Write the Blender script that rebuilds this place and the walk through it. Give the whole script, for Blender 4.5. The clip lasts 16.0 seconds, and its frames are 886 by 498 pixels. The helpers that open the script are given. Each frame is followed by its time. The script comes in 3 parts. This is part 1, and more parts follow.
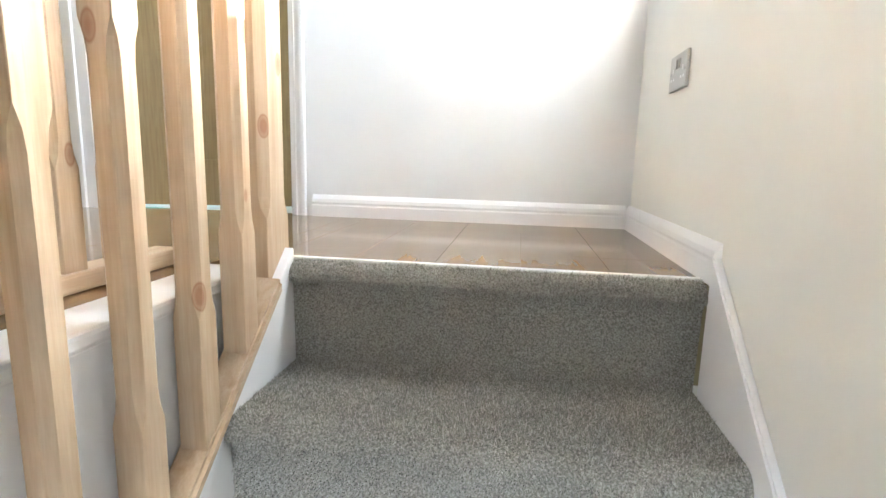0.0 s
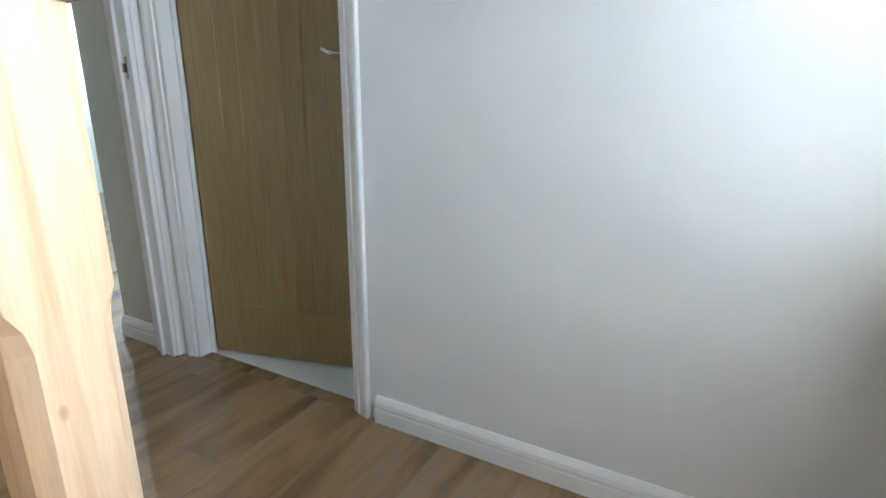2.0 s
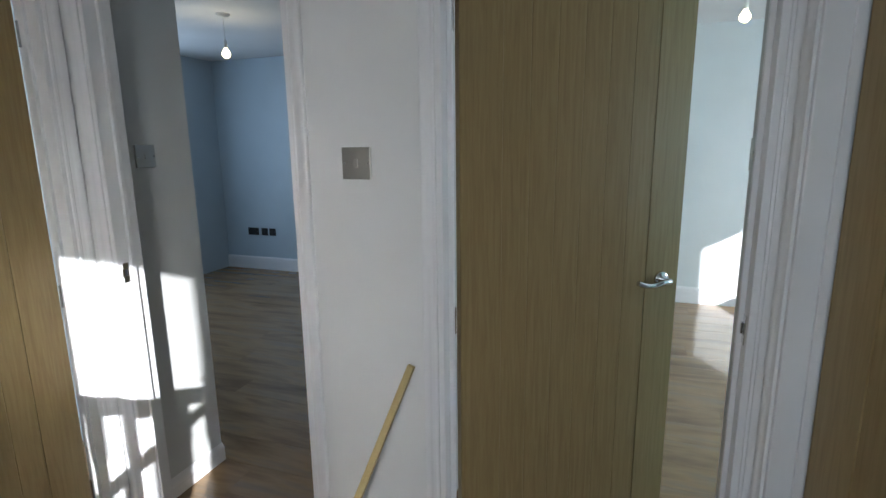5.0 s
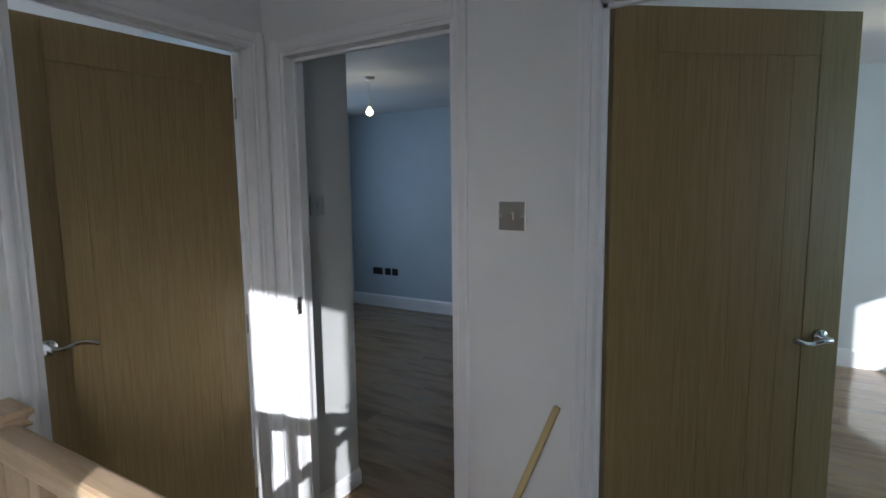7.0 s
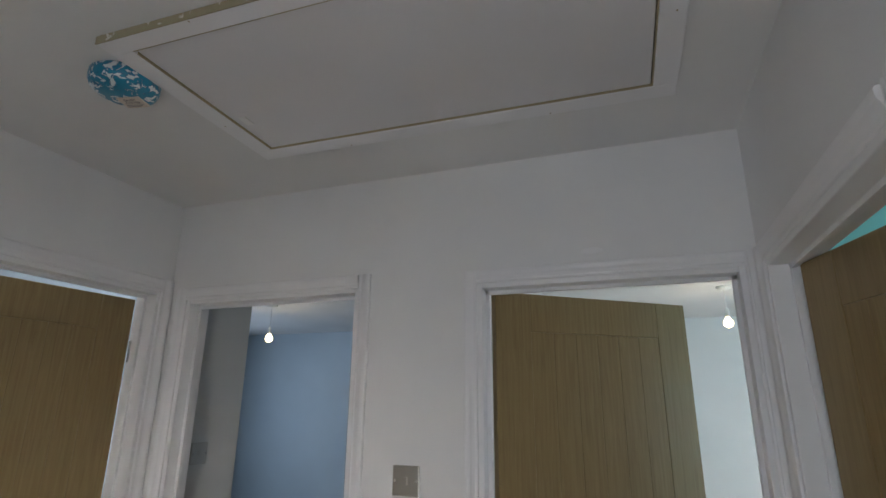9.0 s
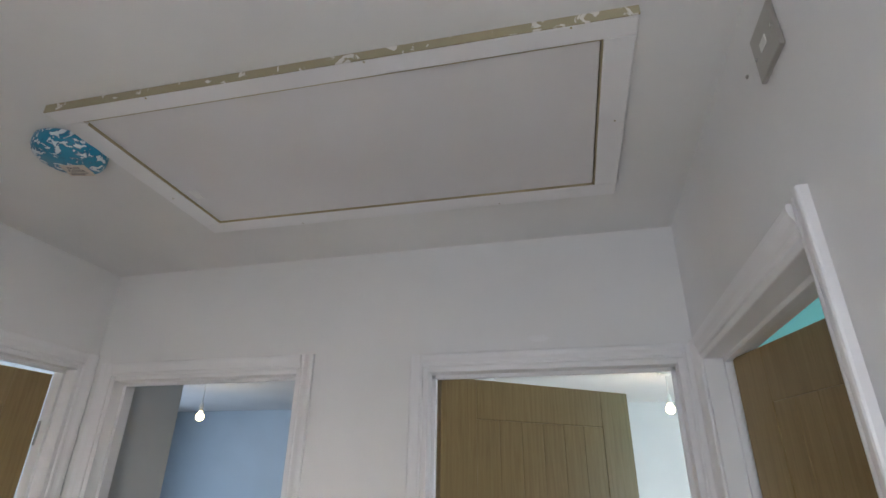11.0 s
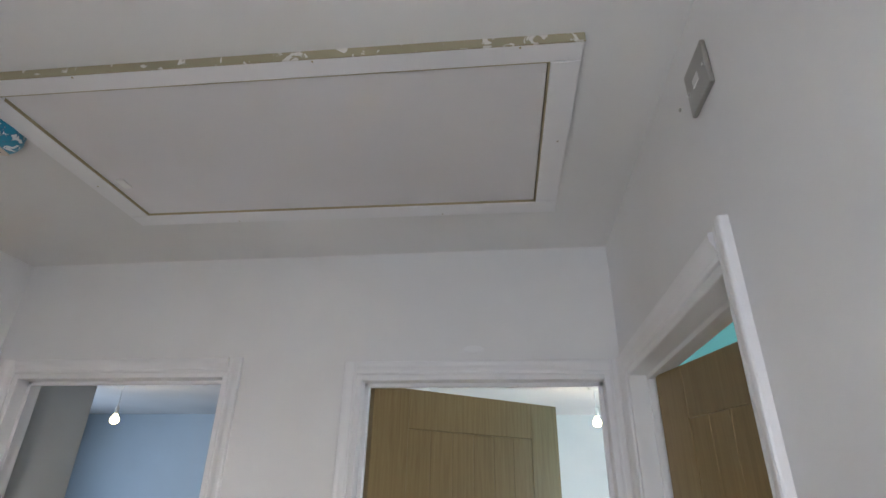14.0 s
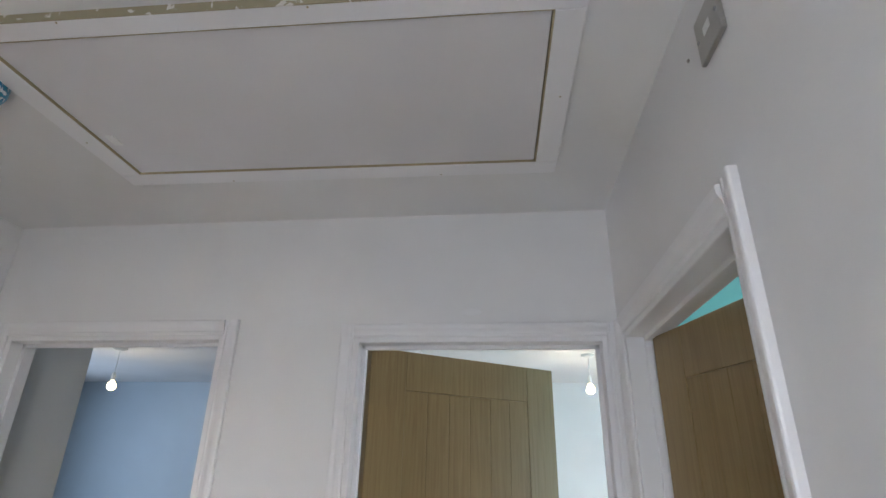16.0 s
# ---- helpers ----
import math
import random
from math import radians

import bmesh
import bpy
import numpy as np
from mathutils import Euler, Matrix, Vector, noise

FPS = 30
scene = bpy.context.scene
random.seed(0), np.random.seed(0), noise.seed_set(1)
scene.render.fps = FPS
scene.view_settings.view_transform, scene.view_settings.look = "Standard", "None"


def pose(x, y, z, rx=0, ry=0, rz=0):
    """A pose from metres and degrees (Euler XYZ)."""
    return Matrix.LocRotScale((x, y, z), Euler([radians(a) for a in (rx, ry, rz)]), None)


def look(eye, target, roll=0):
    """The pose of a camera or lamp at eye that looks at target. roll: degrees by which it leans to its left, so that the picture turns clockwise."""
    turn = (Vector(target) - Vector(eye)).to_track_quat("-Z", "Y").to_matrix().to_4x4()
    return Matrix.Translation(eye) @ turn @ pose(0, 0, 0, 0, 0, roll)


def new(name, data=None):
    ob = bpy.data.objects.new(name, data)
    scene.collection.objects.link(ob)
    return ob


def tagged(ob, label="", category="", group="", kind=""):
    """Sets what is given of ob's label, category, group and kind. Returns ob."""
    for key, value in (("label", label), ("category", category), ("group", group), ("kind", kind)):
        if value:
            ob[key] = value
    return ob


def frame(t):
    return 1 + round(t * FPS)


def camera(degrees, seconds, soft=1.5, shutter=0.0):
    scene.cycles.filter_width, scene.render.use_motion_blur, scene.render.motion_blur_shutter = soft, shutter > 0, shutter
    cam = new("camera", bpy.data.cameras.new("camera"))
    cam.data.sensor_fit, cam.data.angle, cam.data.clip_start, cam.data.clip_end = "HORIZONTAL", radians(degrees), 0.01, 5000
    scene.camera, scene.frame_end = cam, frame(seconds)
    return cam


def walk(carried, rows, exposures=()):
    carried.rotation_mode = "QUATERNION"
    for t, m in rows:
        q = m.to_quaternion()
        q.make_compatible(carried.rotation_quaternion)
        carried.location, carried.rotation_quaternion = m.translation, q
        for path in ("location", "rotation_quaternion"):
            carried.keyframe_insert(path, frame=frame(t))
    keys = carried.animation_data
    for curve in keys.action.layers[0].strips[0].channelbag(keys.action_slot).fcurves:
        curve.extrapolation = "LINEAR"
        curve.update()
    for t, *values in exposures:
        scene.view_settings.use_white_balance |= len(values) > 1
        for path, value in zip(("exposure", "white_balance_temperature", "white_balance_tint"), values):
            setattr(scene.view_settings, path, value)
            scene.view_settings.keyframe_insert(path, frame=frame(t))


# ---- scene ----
cam = camera(80.5, 16.0)
PATH = [
    (0, (-1.953, -1.697, 0.23), (-0.002, -1.416, -0.107), 1.5),
    (0.5, (-1.764, -1.734, 0.41), (0.152, -1.38, -0.043), 2.0),
    (1, (-1.529, -1.774, 0.615), (0.314, -1.138, 0.169), 1.4),
    (1.2, (-1.451, -1.759, 0.695), (0.36, -1.05, 0.228), 1.3),
    (1.6, (-1.321, -1.764, 0.781), (0.465, -1.049, 0.238), 1.3),
    (1.8, (-1.225, -1.756, 0.871), (0.541, -0.992, 0.327), 1.1),
    (2, (-1.138, -1.73, 0.945), (0.555, -0.82, 0.392), 0.6),
    (2.2, (-1.05, -1.695, 1.025), (0.542, -0.614, 0.478), 0.6),
    (2.5, (-0.979, -1.666, 1.114), (0.547, -0.497, 0.561), 0.8),
    (3, (-0.831, -1.618, 1.242), (0.564, -0.309, 0.658), 0.4),
    (3.5, (-0.686, -1.491, 1.401), (0.449, 0.035, 0.783), 0.3),
    (4, (-0.483, -1.264, 1.448), (0.159, 0.558, 0.93), -1.0),
    (4.5, (-0.369, -1.233, 1.445), (-0.403, 0.72, 1.014), -1.6),
    (5, (-0.324, -1.28, 1.459), (-0.974, 0.57, 1.062), -0.7),
    (7.5, (-0.402, -1.495, 1.521), (-1.43, 0.217, 1.403), 0.2),
    (8, (-0.365, -1.535, 1.566), (-1.213, 0.27, 1.712), 0.2),
    (8.5, (-0.351, -1.545, 1.604), (-1.08, 0.28, 1.974), 0.5),
    (9, (-0.336, -1.571, 1.638), (-0.991, 0.235, 2.197), 0.5),
    (9.5, (-0.33, -1.576, 1.648), (-0.919, 0.21, 2.33), 0.5),
    (12, (-0.326, -1.582, 1.666), (-0.706, 0.192, 2.508), 1.0),
    (12.5, (-0.325, -1.575, 1.666), (-0.665, 0.204, 2.514), 1.0),
    (13, (-0.32, -1.574, 1.667), (-0.624, 0.21, 2.517), 1.1),
    (13.5, (-0.321, -1.571, 1.666), (-0.594, 0.218, 2.516), 1.1),
    (14, (-0.32, -1.577, 1.665), (-0.559, 0.214, 2.521), 1.2),
    (14.5, (-0.317, -1.59, 1.669), (-0.515, 0.186, 2.567), 1.3),
    (15, (-0.319, -1.591, 1.667), (-0.483, 0.175, 2.591), 1.4),
    (15.5, (-0.324, -1.577, 1.661), (-0.514, 0.193, 2.573), 1.2),
    (16, (-0.332, -1.549, 1.642), (-0.555, 0.287, 2.405), 1.2),
]
EXPOSURES = [(0.0, 3.5, 5750, 9), (0.5, 3.15, 5750, 9), (1.0, 2.75, 5700, 9), (1.5, 2.4, 5600, 8), (2.0, 2.1, 5450, 7), (2.5, 1.8, 5400, 6), (3.0, 1.58, 5400, 6), (3.5, 1.2, 5350, 6), (4.0, 0.98, 5600, 8), (5.0, 1.18, 5650, 10), (7.5, 0.3, 5550, 12), (8.0, 0.35, 5650, 12), (9.0, 1.05, 5950, 14), (12.0, 1.65, 6000, 16), (16.0, 1.7, 5900, 16)]
walk(cam, [(t, look(eye, target, roll)) for t, eye, target, roll in PATH], EXPOSURES)

# ---- world and light ----
SUN_WAY = Vector((-1.0, 1.45, -0.565)).normalized()
world = bpy.data.worlds.new("sky")
scene.world = world
world.use_nodes = True
wn = world.node_tree.nodes
sky = wn.new("ShaderNodeTexSky")
sky.sky_type = 'NISHITA'
sky.sun_disc = False
sky.sun_elevation = math.asin(-SUN_WAY.z)
sky.sun_rotation = math.atan2(-SUN_WAY.x, -SUN_WAY.y)
world.node_tree.links.new(sky.outputs[0], wn["Background"].inputs[0])
wn["Background"].inputs[1].default_value = 0.15
sun_data = bpy.data.lights.new("sun", 'SUN')
sun_data.energy, sun_data.angle, sun_data.color = 5.0, radians(0.6), (1.0, 0.93, 0.82)
sun = new("sun", sun_data)
sun.matrix_world = look((6, -8, 6), Vector((6, -8, 6)) + SUN_WAY)


def opening_fill(eye, way, w, h, power, color):
    d = bpy.data.lights.new("opening_fill", 'AREA')
    d.shape, d.size, d.size_y, d.energy, d.color = 'RECTANGLE', w, h, power, color
    o = new("opening_fill", d)
    o.matrix_world = look(eye, Vector(eye) + Vector(way))
    return o


# Fill lamp in an added, unseen stairwell opening; evens out the east wall.
opening_fill((-4.25, -1.62, 1.0), (1, 0, -0.1), 0.6, 1.3, 18, (0.98, 0.99, 1.0))
DAY = (0.86, 0.94, 1.0)
opening_fill((-0.43, -2.27, 1.4), (0, 1, -0.15), 0.5, 1.1, 1.9, (0.95, 0.98, 1.0))
opening_fill((2.38, 1.9, 1.5), (-1, 0, 0), 2.4, 1.2, 32, DAY)
opening_fill((-4.96, 2.0, 1.5), (1, 0, 0), 1.6, 1.2, 9.5, (0.70, 0.85, 1.0))
opening_fill((2.38, -1.15, 1.5), (-1, 0, 0), 0.6, 0.9, 6, DAY)
opening_fill((-4.0, -2.26, 1.5), (0, 1, 0), 0.8, 0.9, 0.8, DAY)

# ---- materials ----


def material(name, color, rough=0.5, metal=0.0):
    m = bpy.data.materials.new(name)
    m.use_nodes = True
    b = m.node_tree.nodes["Principled BSDF"]
    b.inputs["Base Color"].default_value = (*color, 1)
    b.inputs["Roughness"].default_value = rough
    b.inputs["Metallic"].default_value = metal
    return m


def tools(m):
    nt = m.node_tree
    return nt.nodes, nt.links, nt.nodes["Principled BSDF"]


def coords(n, l, scale, rand=False):
    tc = n.new("ShaderNodeTexCoord")
    mp = n.new("ShaderNodeMapping")
    mp.inputs["Scale"].default_value = scale
    l.new(tc.outputs["Object"], mp.inputs["Vector"])
    if rand:
        oi = n.new("ShaderNodeObjectInfo")
        mul = n.new("ShaderNodeMath")
        mul.operation = 'MULTIPLY'
        mul.inputs[1].default_value = 37.0
        l.new(oi.outputs["Random"], mul.inputs[0])
        l.new(mul.outputs[0], mp.inputs["Location"])
    return mp


def ramp(n, l, src, stops):
    r = n.new("ShaderNodeValToRGB")
    e = r.color_ramp.elements
    while len(e) < len(stops):
        e.new(0.5)
    for k, (p, c) in enumerate(stops):
        e[k].position, e[k].color = p, (*c, 1)
    l.new(src, r.inputs[0])
    return r.outputs[0]


def noise_tex(n, l, mp, scale, detail=4, dist=0.0):
    t = n.new("ShaderNodeTexNoise")
    t.inputs["Scale"].default_value, t.inputs["Detail"].default_value, t.inputs["Distortion"].default_value = scale, detail, dist
    l.new(mp.outputs[0], t.inputs["Vector"])
    return t.outputs["Fac"]


def bump(n, l, b, src, strength, dist=0.002):
    u = n.new("ShaderNodeBump")
    u.inputs["Strength"].default_value, u.inputs["Distance"].default_value = strength, dist
    l.new(src, u.inputs["Height"])
    l.new(u.outputs[0], b.inputs["Normal"])


def painted(name, color, rough=0.55, var=0.06, grain=180.0, relief=0.12):
    """Rolled emulsion or brushed gloss: faint mottling and an orange-peel relief."""
    m = material(name, color, rough)
    n, l, b = tools(m)
    mp = coords(n, l, (1, 1, 1))
    big = noise_tex(n, l, mp, 1.7, 5)
    lo, hi = [tuple(max(0, c * k) for c in color) for k in (1 - var, 1 + var * 0.5)]
    l.new(ramp(n, l, big, [(0.3, lo), (0.7, hi)]), b.inputs["Base Color"])
    bump(n, l, b, noise_tex(n, l, mp, grain, 3), relief, 0.0015)
    return m


def timber(name, stops, scale, rough=0.45, relief=0.15, knots=False, rand=True, grain=9.0, fleck=0.6):
    """Wood with grain along the axis that scale stretches least, and knots where asked."""
    m = material(name, stops[0][1], rough)
    n, l, b = tools(m)
    mp = coords(n, l, scale, rand)
    g = noise_tex(n, l, mp, grain, 6, 0.6)
    col = ramp(n, l, g, stops)
    fine = noise_tex(n, l, mp, grain * 7, 3, 0.2)
    mix = n.new("ShaderNodeMix")
    mix.data_type, mix.blend_type = 'RGBA', 'MULTIPLY'
    mix.inputs["Factor"].default_value = fleck
    l.new(col, mix.inputs["A"])
    l.new(ramp(n, l, fine, [(0.3, (0.86, 0.83, 0.79)), (0.62, (1, 1, 1))]), mix.inputs["B"])
    out = mix.outputs["Result"]
    if knots:
        kp = coords(n, l, (12.0, 12.0, 6.0), rand)
        v = n.new("ShaderNodeTexVoronoi")
        v.inputs["Scale"].default_value = 1.0
        l.new(kp.outputs[0], v.inputs["Vector"])
        km = n.new("ShaderNodeMix")
        km.data_type, km.blend_type = 'RGBA', 'MIX'
        l.new(ramp(n, l, v.outputs["Distance"], [(0.07, (0.9, 0.9, 0.9)), (0.115, (0.55, 0.55, 0.55)), (0.135, (0.85, 0.85, 0.85)), (0.155, (0.0, 0.0, 0.0))]), km.inputs["Factor"])
        l.new(out, km.inputs["A"])
        km.inputs["B"].default_value = (0.30, 0.15, 0.075, 1)
        out = km.outputs["Result"]
    l.new(out, b.inputs["Base Color"])
    bump(n, l, b, fine, relief, 0.001)
    return m


WALL = painted("white emulsion", (0.80, 0.80, 0.80))
CREAM = painted("warm white emulsion", (0.80, 0.79, 0.735))
PALE = painted("pale blue white emulsion", (0.70, 0.73, 0.73))
GREY = painted("pale grey emulsion", (0.60, 0.61, 0.60))
BLUE = painted("blue grey emulsion", (0.49, 0.575, 0.64))
CYAN = painted("turquoise emulsion", (0.25, 0.66, 0.62))
CEIL = painted("ceiling emulsion", (0.78, 0.78, 0.77), 0.7)
GLOSS = painted("white gloss paint", (0.82, 0.82, 0.83), 0.28, 0.04, 60.0, 0.1)
HATCH = painted("hatch board paint", (0.72, 0.71, 0.72), 0.4, 0.06, 40.0, 0.08)
BARE = painted("bare board edge", (0.42, 0.36, 0.22), 0.7, 0.2, 90.0, 0.3)
PINE = timber("pine", [(0.25, (0.42, 0.295, 0.175)), (0.5, (0.50, 0.375, 0.250)), (0.75, (0.55, 0.44, 0.315))], (9, 9, 0.5), 0.5, 0.12, True, True, 5.0)
PINE_X = timber("pine rail", [(0.25, (0.42, 0.295, 0.175)), (0.5, (0.50, 0.375, 0.250)), (0.75, (0.55, 0.44, 0.315))], (0.5, 9, 9), 0.42, 0.12, False, True, 5.0)
OAK = timber("oak veneer", [(0.25, (0.238, 0.168, 0.072)), (0.5, (0.282, 0.206, 0.091)), (0.75, (0.318, 0.240, 0.112))], (11, 11, 0.6), 0.40, 0.08, fleck=0.3)
PLANK = timber("laminate plank", [(0.26, (0.13, 0.082, 0.042)), (0.42, (0.23, 0.150, 0.078)), (0.55, (0.31, 0.205, 0.105)), (0.66, (0.26, 0.185, 0.112)), (0.8, (0.36, 0.25, 0.14))], (0.9, 6.0, 6.0), 0.10, 0.02, False, True, 1.4)
CHROME = material("polished chrome", (0.62, 0.62, 0.62), 0.16, 1.0)
STEEL = material("brushed steel", (0.50, 0.49, 0.46), 0.34, 1.0)
BLACK = material("black plastic", (0.02, 0.02, 0.022), 0.4)
SLATE = painted("slate sill", (0.10, 0.115, 0.13), 0.45, 0.15, 60.0, 0.2)
PVC = material("white plastic", (0.80, 0.80, 0.78), 0.35)
PAPER = material("printed label", (0.72, 0.64, 0.56), 0.6)
INK = material("label ink", (0.10, 0.10, 0.11), 0.6)
IRON = material("anthracite radiator enamel", (0.05, 0.055, 0.06), 0.35)
FLOOR_WHITE = painted("pale vinyl floor", (0.66, 0.66, 0.64), 0.4)
STICK = timber("stick timber", [(0.3, (0.50, 0.38, 0.16)), (0.7, (0.62, 0.50, 0.24))], (9, 9, 0.7), 0.5)
MIRROR = material("mirror glass", (0.85, 0.87, 0.88), 0.02, 1.0)

GLASS = material("window glass", (1, 1, 1), 0.0)
GLASS.node_tree.nodes["Principled BSDF"].inputs["Transmission Weight"].default_value = 1.0

GLOW = material("lit lamp glass", (1, 0.9, 0.7), 0.3)
gb = GLOW.node_tree.nodes["Principled BSDF"]
gb.inputs["Emission Color"].default_value = (1.0, 0.78, 0.38, 1)
gb.inputs["Emission Strength"].default_value = 4.0

CARPET = material("grey carpet pile", (0.2, 0.19, 0.17), 0.95)
n_, l_, b_ = tools(CARPET)
mp_ = coords(n_, l_, (1, 1, 1))
l_.new(ramp(n_, l_, noise_tex(n_, l_, mp_, 260, 3), [(0.32, (0.16, 0.157, 0.14)), (0.5, (0.34, 0.325, 0.285)), (0.7, (0.54, 0.535, 0.48))]), b_.inputs["Base Color"])
bump(n_, l_, b_, noise_tex(n_, l_, mp_, 420, 2), 1.0, 0.004)
PILE = material("carpet yarn", (0.2, 0.19, 0.17), 0.9)
n_, l_, b_ = tools(PILE)
geo_ = n_.new("ShaderNodeNewGeometry")
l_.new(ramp(n_, l_, geo_.outputs["Random Per Island"], [(0.1, (0.17, 0.168, 0.148)), (0.5, (0.37, 0.355, 0.31)), (0.95, (0.64, 0.635, 0.58))]), b_.inputs["Base Color"])

WRAP = material("printed blue plastic cover", (0.03, 0.28, 0.42), 0.3)
n_, l_, b_ = tools(WRAP)
mp_ = coords(n_, l_, (1, 1, 1))
splash_ = noise_tex(n_, l_, mp_, 38, 8, 1.5)
l_.new(ramp(n_, l_, splash_, [(0.50, (0.02, 0.26, 0.42)), (0.54, (0.02, 0.12, 0.25)), (0.57, (0.75, 0.80, 0.82))]), b_.inputs["Base Color"])

FLECK = material("paint flecked edge", (0.45, 0.38, 0.22), 0.6)
n_, l_, b_ = tools(FLECK)
mp_ = coords(n_, l_, (1, 1, 1))
l_.new(ramp(n_, l_, noise_tex(n_, l_, mp_, 26, 10, 1.4), [(0.60, (0.36, 0.32, 0.21)), (0.63, (0.74, 0.72, 0.68))]), b_.inputs["Base Color"])

GROUND = painted("dull grass", (0.07, 0.09, 0.04), 0.9, 0.3, 20.0, 0.5)

# ---- mesh helpers ----


def mesh_of(bm, name, mats, smooth=False):
    me = bpy.data.meshes.new(name)
    bm.normal_update()
    bm.to_mesh(me)
    bm.free()
    for m in (mats if isinstance(mats, (list, tuple)) else [mats]):
        me.materials.append(m)
    if smooth:
        for p in me.polygons:
            p.use_smooth = True
    return me


def part(name, bm, mat, parent=None, label="", at=None, smooth=False):
    o = new(name, mesh_of(bm, name, mat, smooth))
    if at is not None:
        o.matrix_basis = at
    if parent is not None:
        o.parent = parent
    if label:
        o["label"] = label
    return o


def empty(name, at, label, category, group="", kind=""):
    o = new(name)
    o.matrix_basis = at
    return tagged(o, label, category, group, kind)


def add_box(bm, x0, x1, y0, y1, z0, z1):
    v = [bm.verts.new((x, y, z)) for z in (z0, z1) for y in (y0, y1) for x in (x0, x1)]
    for f in ((0, 2, 3, 1), (4, 5, 7, 6), (0, 1, 5, 4), (2, 6, 7, 3), (0, 4, 6, 2), (1, 3, 7, 5)):
        bm.faces.new([v[i] for i in f])
    return v


def box(x0, x1, y0, y1, z0, z1, bevel=0.0, seg=2):
    bm = bmesh.new()
    add_box(bm, x0, x1, y0, y1, z0, z1)
    if bevel:
        bmesh.ops.bevel(bm, geom=bm.edges[:], offset=bevel, segments=seg, affect='EDGES', profile=0.6)
    return bm


def rod(p0, p1, r, seg=12, r1=None):
    bm = bmesh.new()
    a, b = Vector(p0), Vector(p1)
    bmesh.ops.create_cone(bm, cap_ends=True, segments=seg, radius1=r, radius2=r if r1 is None else r1, depth=(b - a).length)
    q = Vector((0, 0, 1)).rotation_difference(b - a)
    bmesh.ops.transform(bm, matrix=Matrix.Translation((a + b) / 2) @ q.to_matrix().to_4x4(), verts=bm.verts)
    return bm


def lathe(profile, seg=24):
    """A turned shape about z from (radius, height) pairs."""
    bm = bmesh.new()
    rings = [[bm.verts.new((r * math.cos(k * 2 * math.pi / seg), r * math.sin(k * 2 * math.pi / seg), z)) for k in range(seg)] for r, z in profile]
    for a, b in zip(rings, rings[1:]):
        for k in range(seg):
            bm.faces.new((a[k], a[(k + 1) % seg], b[(k + 1) % seg], b[k]))
    bm.faces.new(rings[0][::-1])
    bm.faces.new(rings[-1])
    return bm


def prism(outline, axis, lo, hi):
    """An outline of (u, v) pairs carried along an axis: u, v are the two others in order."""
    bm = bmesh.new()

    def place(u, v, w):
        return {"x": (w, u, v), "y": (u, w, v), "z": (u, v, w)}[axis]
    a = [bm.verts.new(place(u, v, lo)) for u, v in outline]
    b = [bm.verts.new(place(u, v, hi)) for u, v in outline]
    n = len(outline)
    bm.faces.new(a[::-1])
    bm.faces.new(b)
    for k in range(n):
        bm.faces.new((a[k], a[(k + 1) % n], b[(k + 1) % n], b[k]))
    bmesh.ops.recalc_face_normals(bm, faces=bm.faces)
    return bm


def tube(points, r, name, mat, parent=None, res=8):
    c = bpy.data.curves.new(name, 'CURVE')
    c.dimensions, c.bevel_depth, c.bevel_resolution, c.resolution_u, c.use_fill_caps = '3D', r, 4, res, True
    s = c.splines.new('BEZIER')
    s.bezier_points.add(len(points) - 1)
    for p, q in zip(s.bezier_points, points):
        p.co, p.handle_left_type, p.handle_right_type = q, 'AUTO', 'AUTO'
    tmp = bpy.data.objects.new(name, c)
    scene.collection.objects.link(tmp)
    me = bpy.data.meshes.new_from_object(tmp.evaluated_get(bpy.context.evaluated_depsgraph_get()))
    bpy.data.objects.remove(tmp)
    me.materials.clear()
    me.materials.append(mat)
    for p in me.polygons:
        p.use_smooth = True
    o = new(name, me)
    o.parent = parent
    return o


# ---- structure ----
HC = 2.407
YS = -2.09
XW = -2.06
YN, XBW, XCE = 3.80, -4.9, 2.30
B0, B1, BH = -1.976, -1.206, 2.016
C0, C1, CH = -0.795, -0.028, 2.004
D0, D1, DH = -0.832, -0.070, 1.995
A0, A1, AH = -0.838, -0.048, 2.046


def wall(name, axis, at0, at1, lo, hi, holes, mat, label, z0=0.0, z1=HC):
    """A wall along x or y between two planes, with openings (from, to, bottom, top) cut right through."""
    bm = bmesh.new()
    cuts = sorted(holes)

    def put(a, b, c, d):
        if b - a > 1e-4 and d - c > 1e-4:
            if axis == "x":
                add_box(bm, a, b, at0, at1, c, d)
            else:
                add_box(bm, at0, at1, a, b, c, d)
    u = lo
    for a, b, c, d in cuts:
        put(u, a, z0, z1)
        put(a, b, z0, c)
        put(a, b, d, z1)
        u = b
    put(u, hi, z0, z1)
    o = part(name, bm, mat)
    return tagged(o, label, "wall", kind="structure")


wall("wall_north", "x", 0.0, 0.1, XW, 0.0, [(B0, B1, 0, BH), (C0, C1, 0, CH)], WALL, "white painted landing wall with two doorways")
wall("wall_east", "y", 0.0, 0.1, YS, 0.1, [(D0, D1, 0, DH)], WALL, "white painted landing wall beside the bathroom door")
wall("wall_west", "y", XW - 0.1, XW, YS, 0.1, [(A0, A1, 0, AH)], WALL, "white painted wall with an oak bedroom door")
WX0, WX1, WZ0, WZ1 = -0.74, -0.125, 0.775, 2.02
wall("wall_south", "x", YS - 0.26, YS, -4.9, XCE, [(-4.4, -3.6, 1.0, 2.0), (WX0, WX1, WZ0, WZ1)], CREAM, "warm white stairwell wall with a window", -2.7)
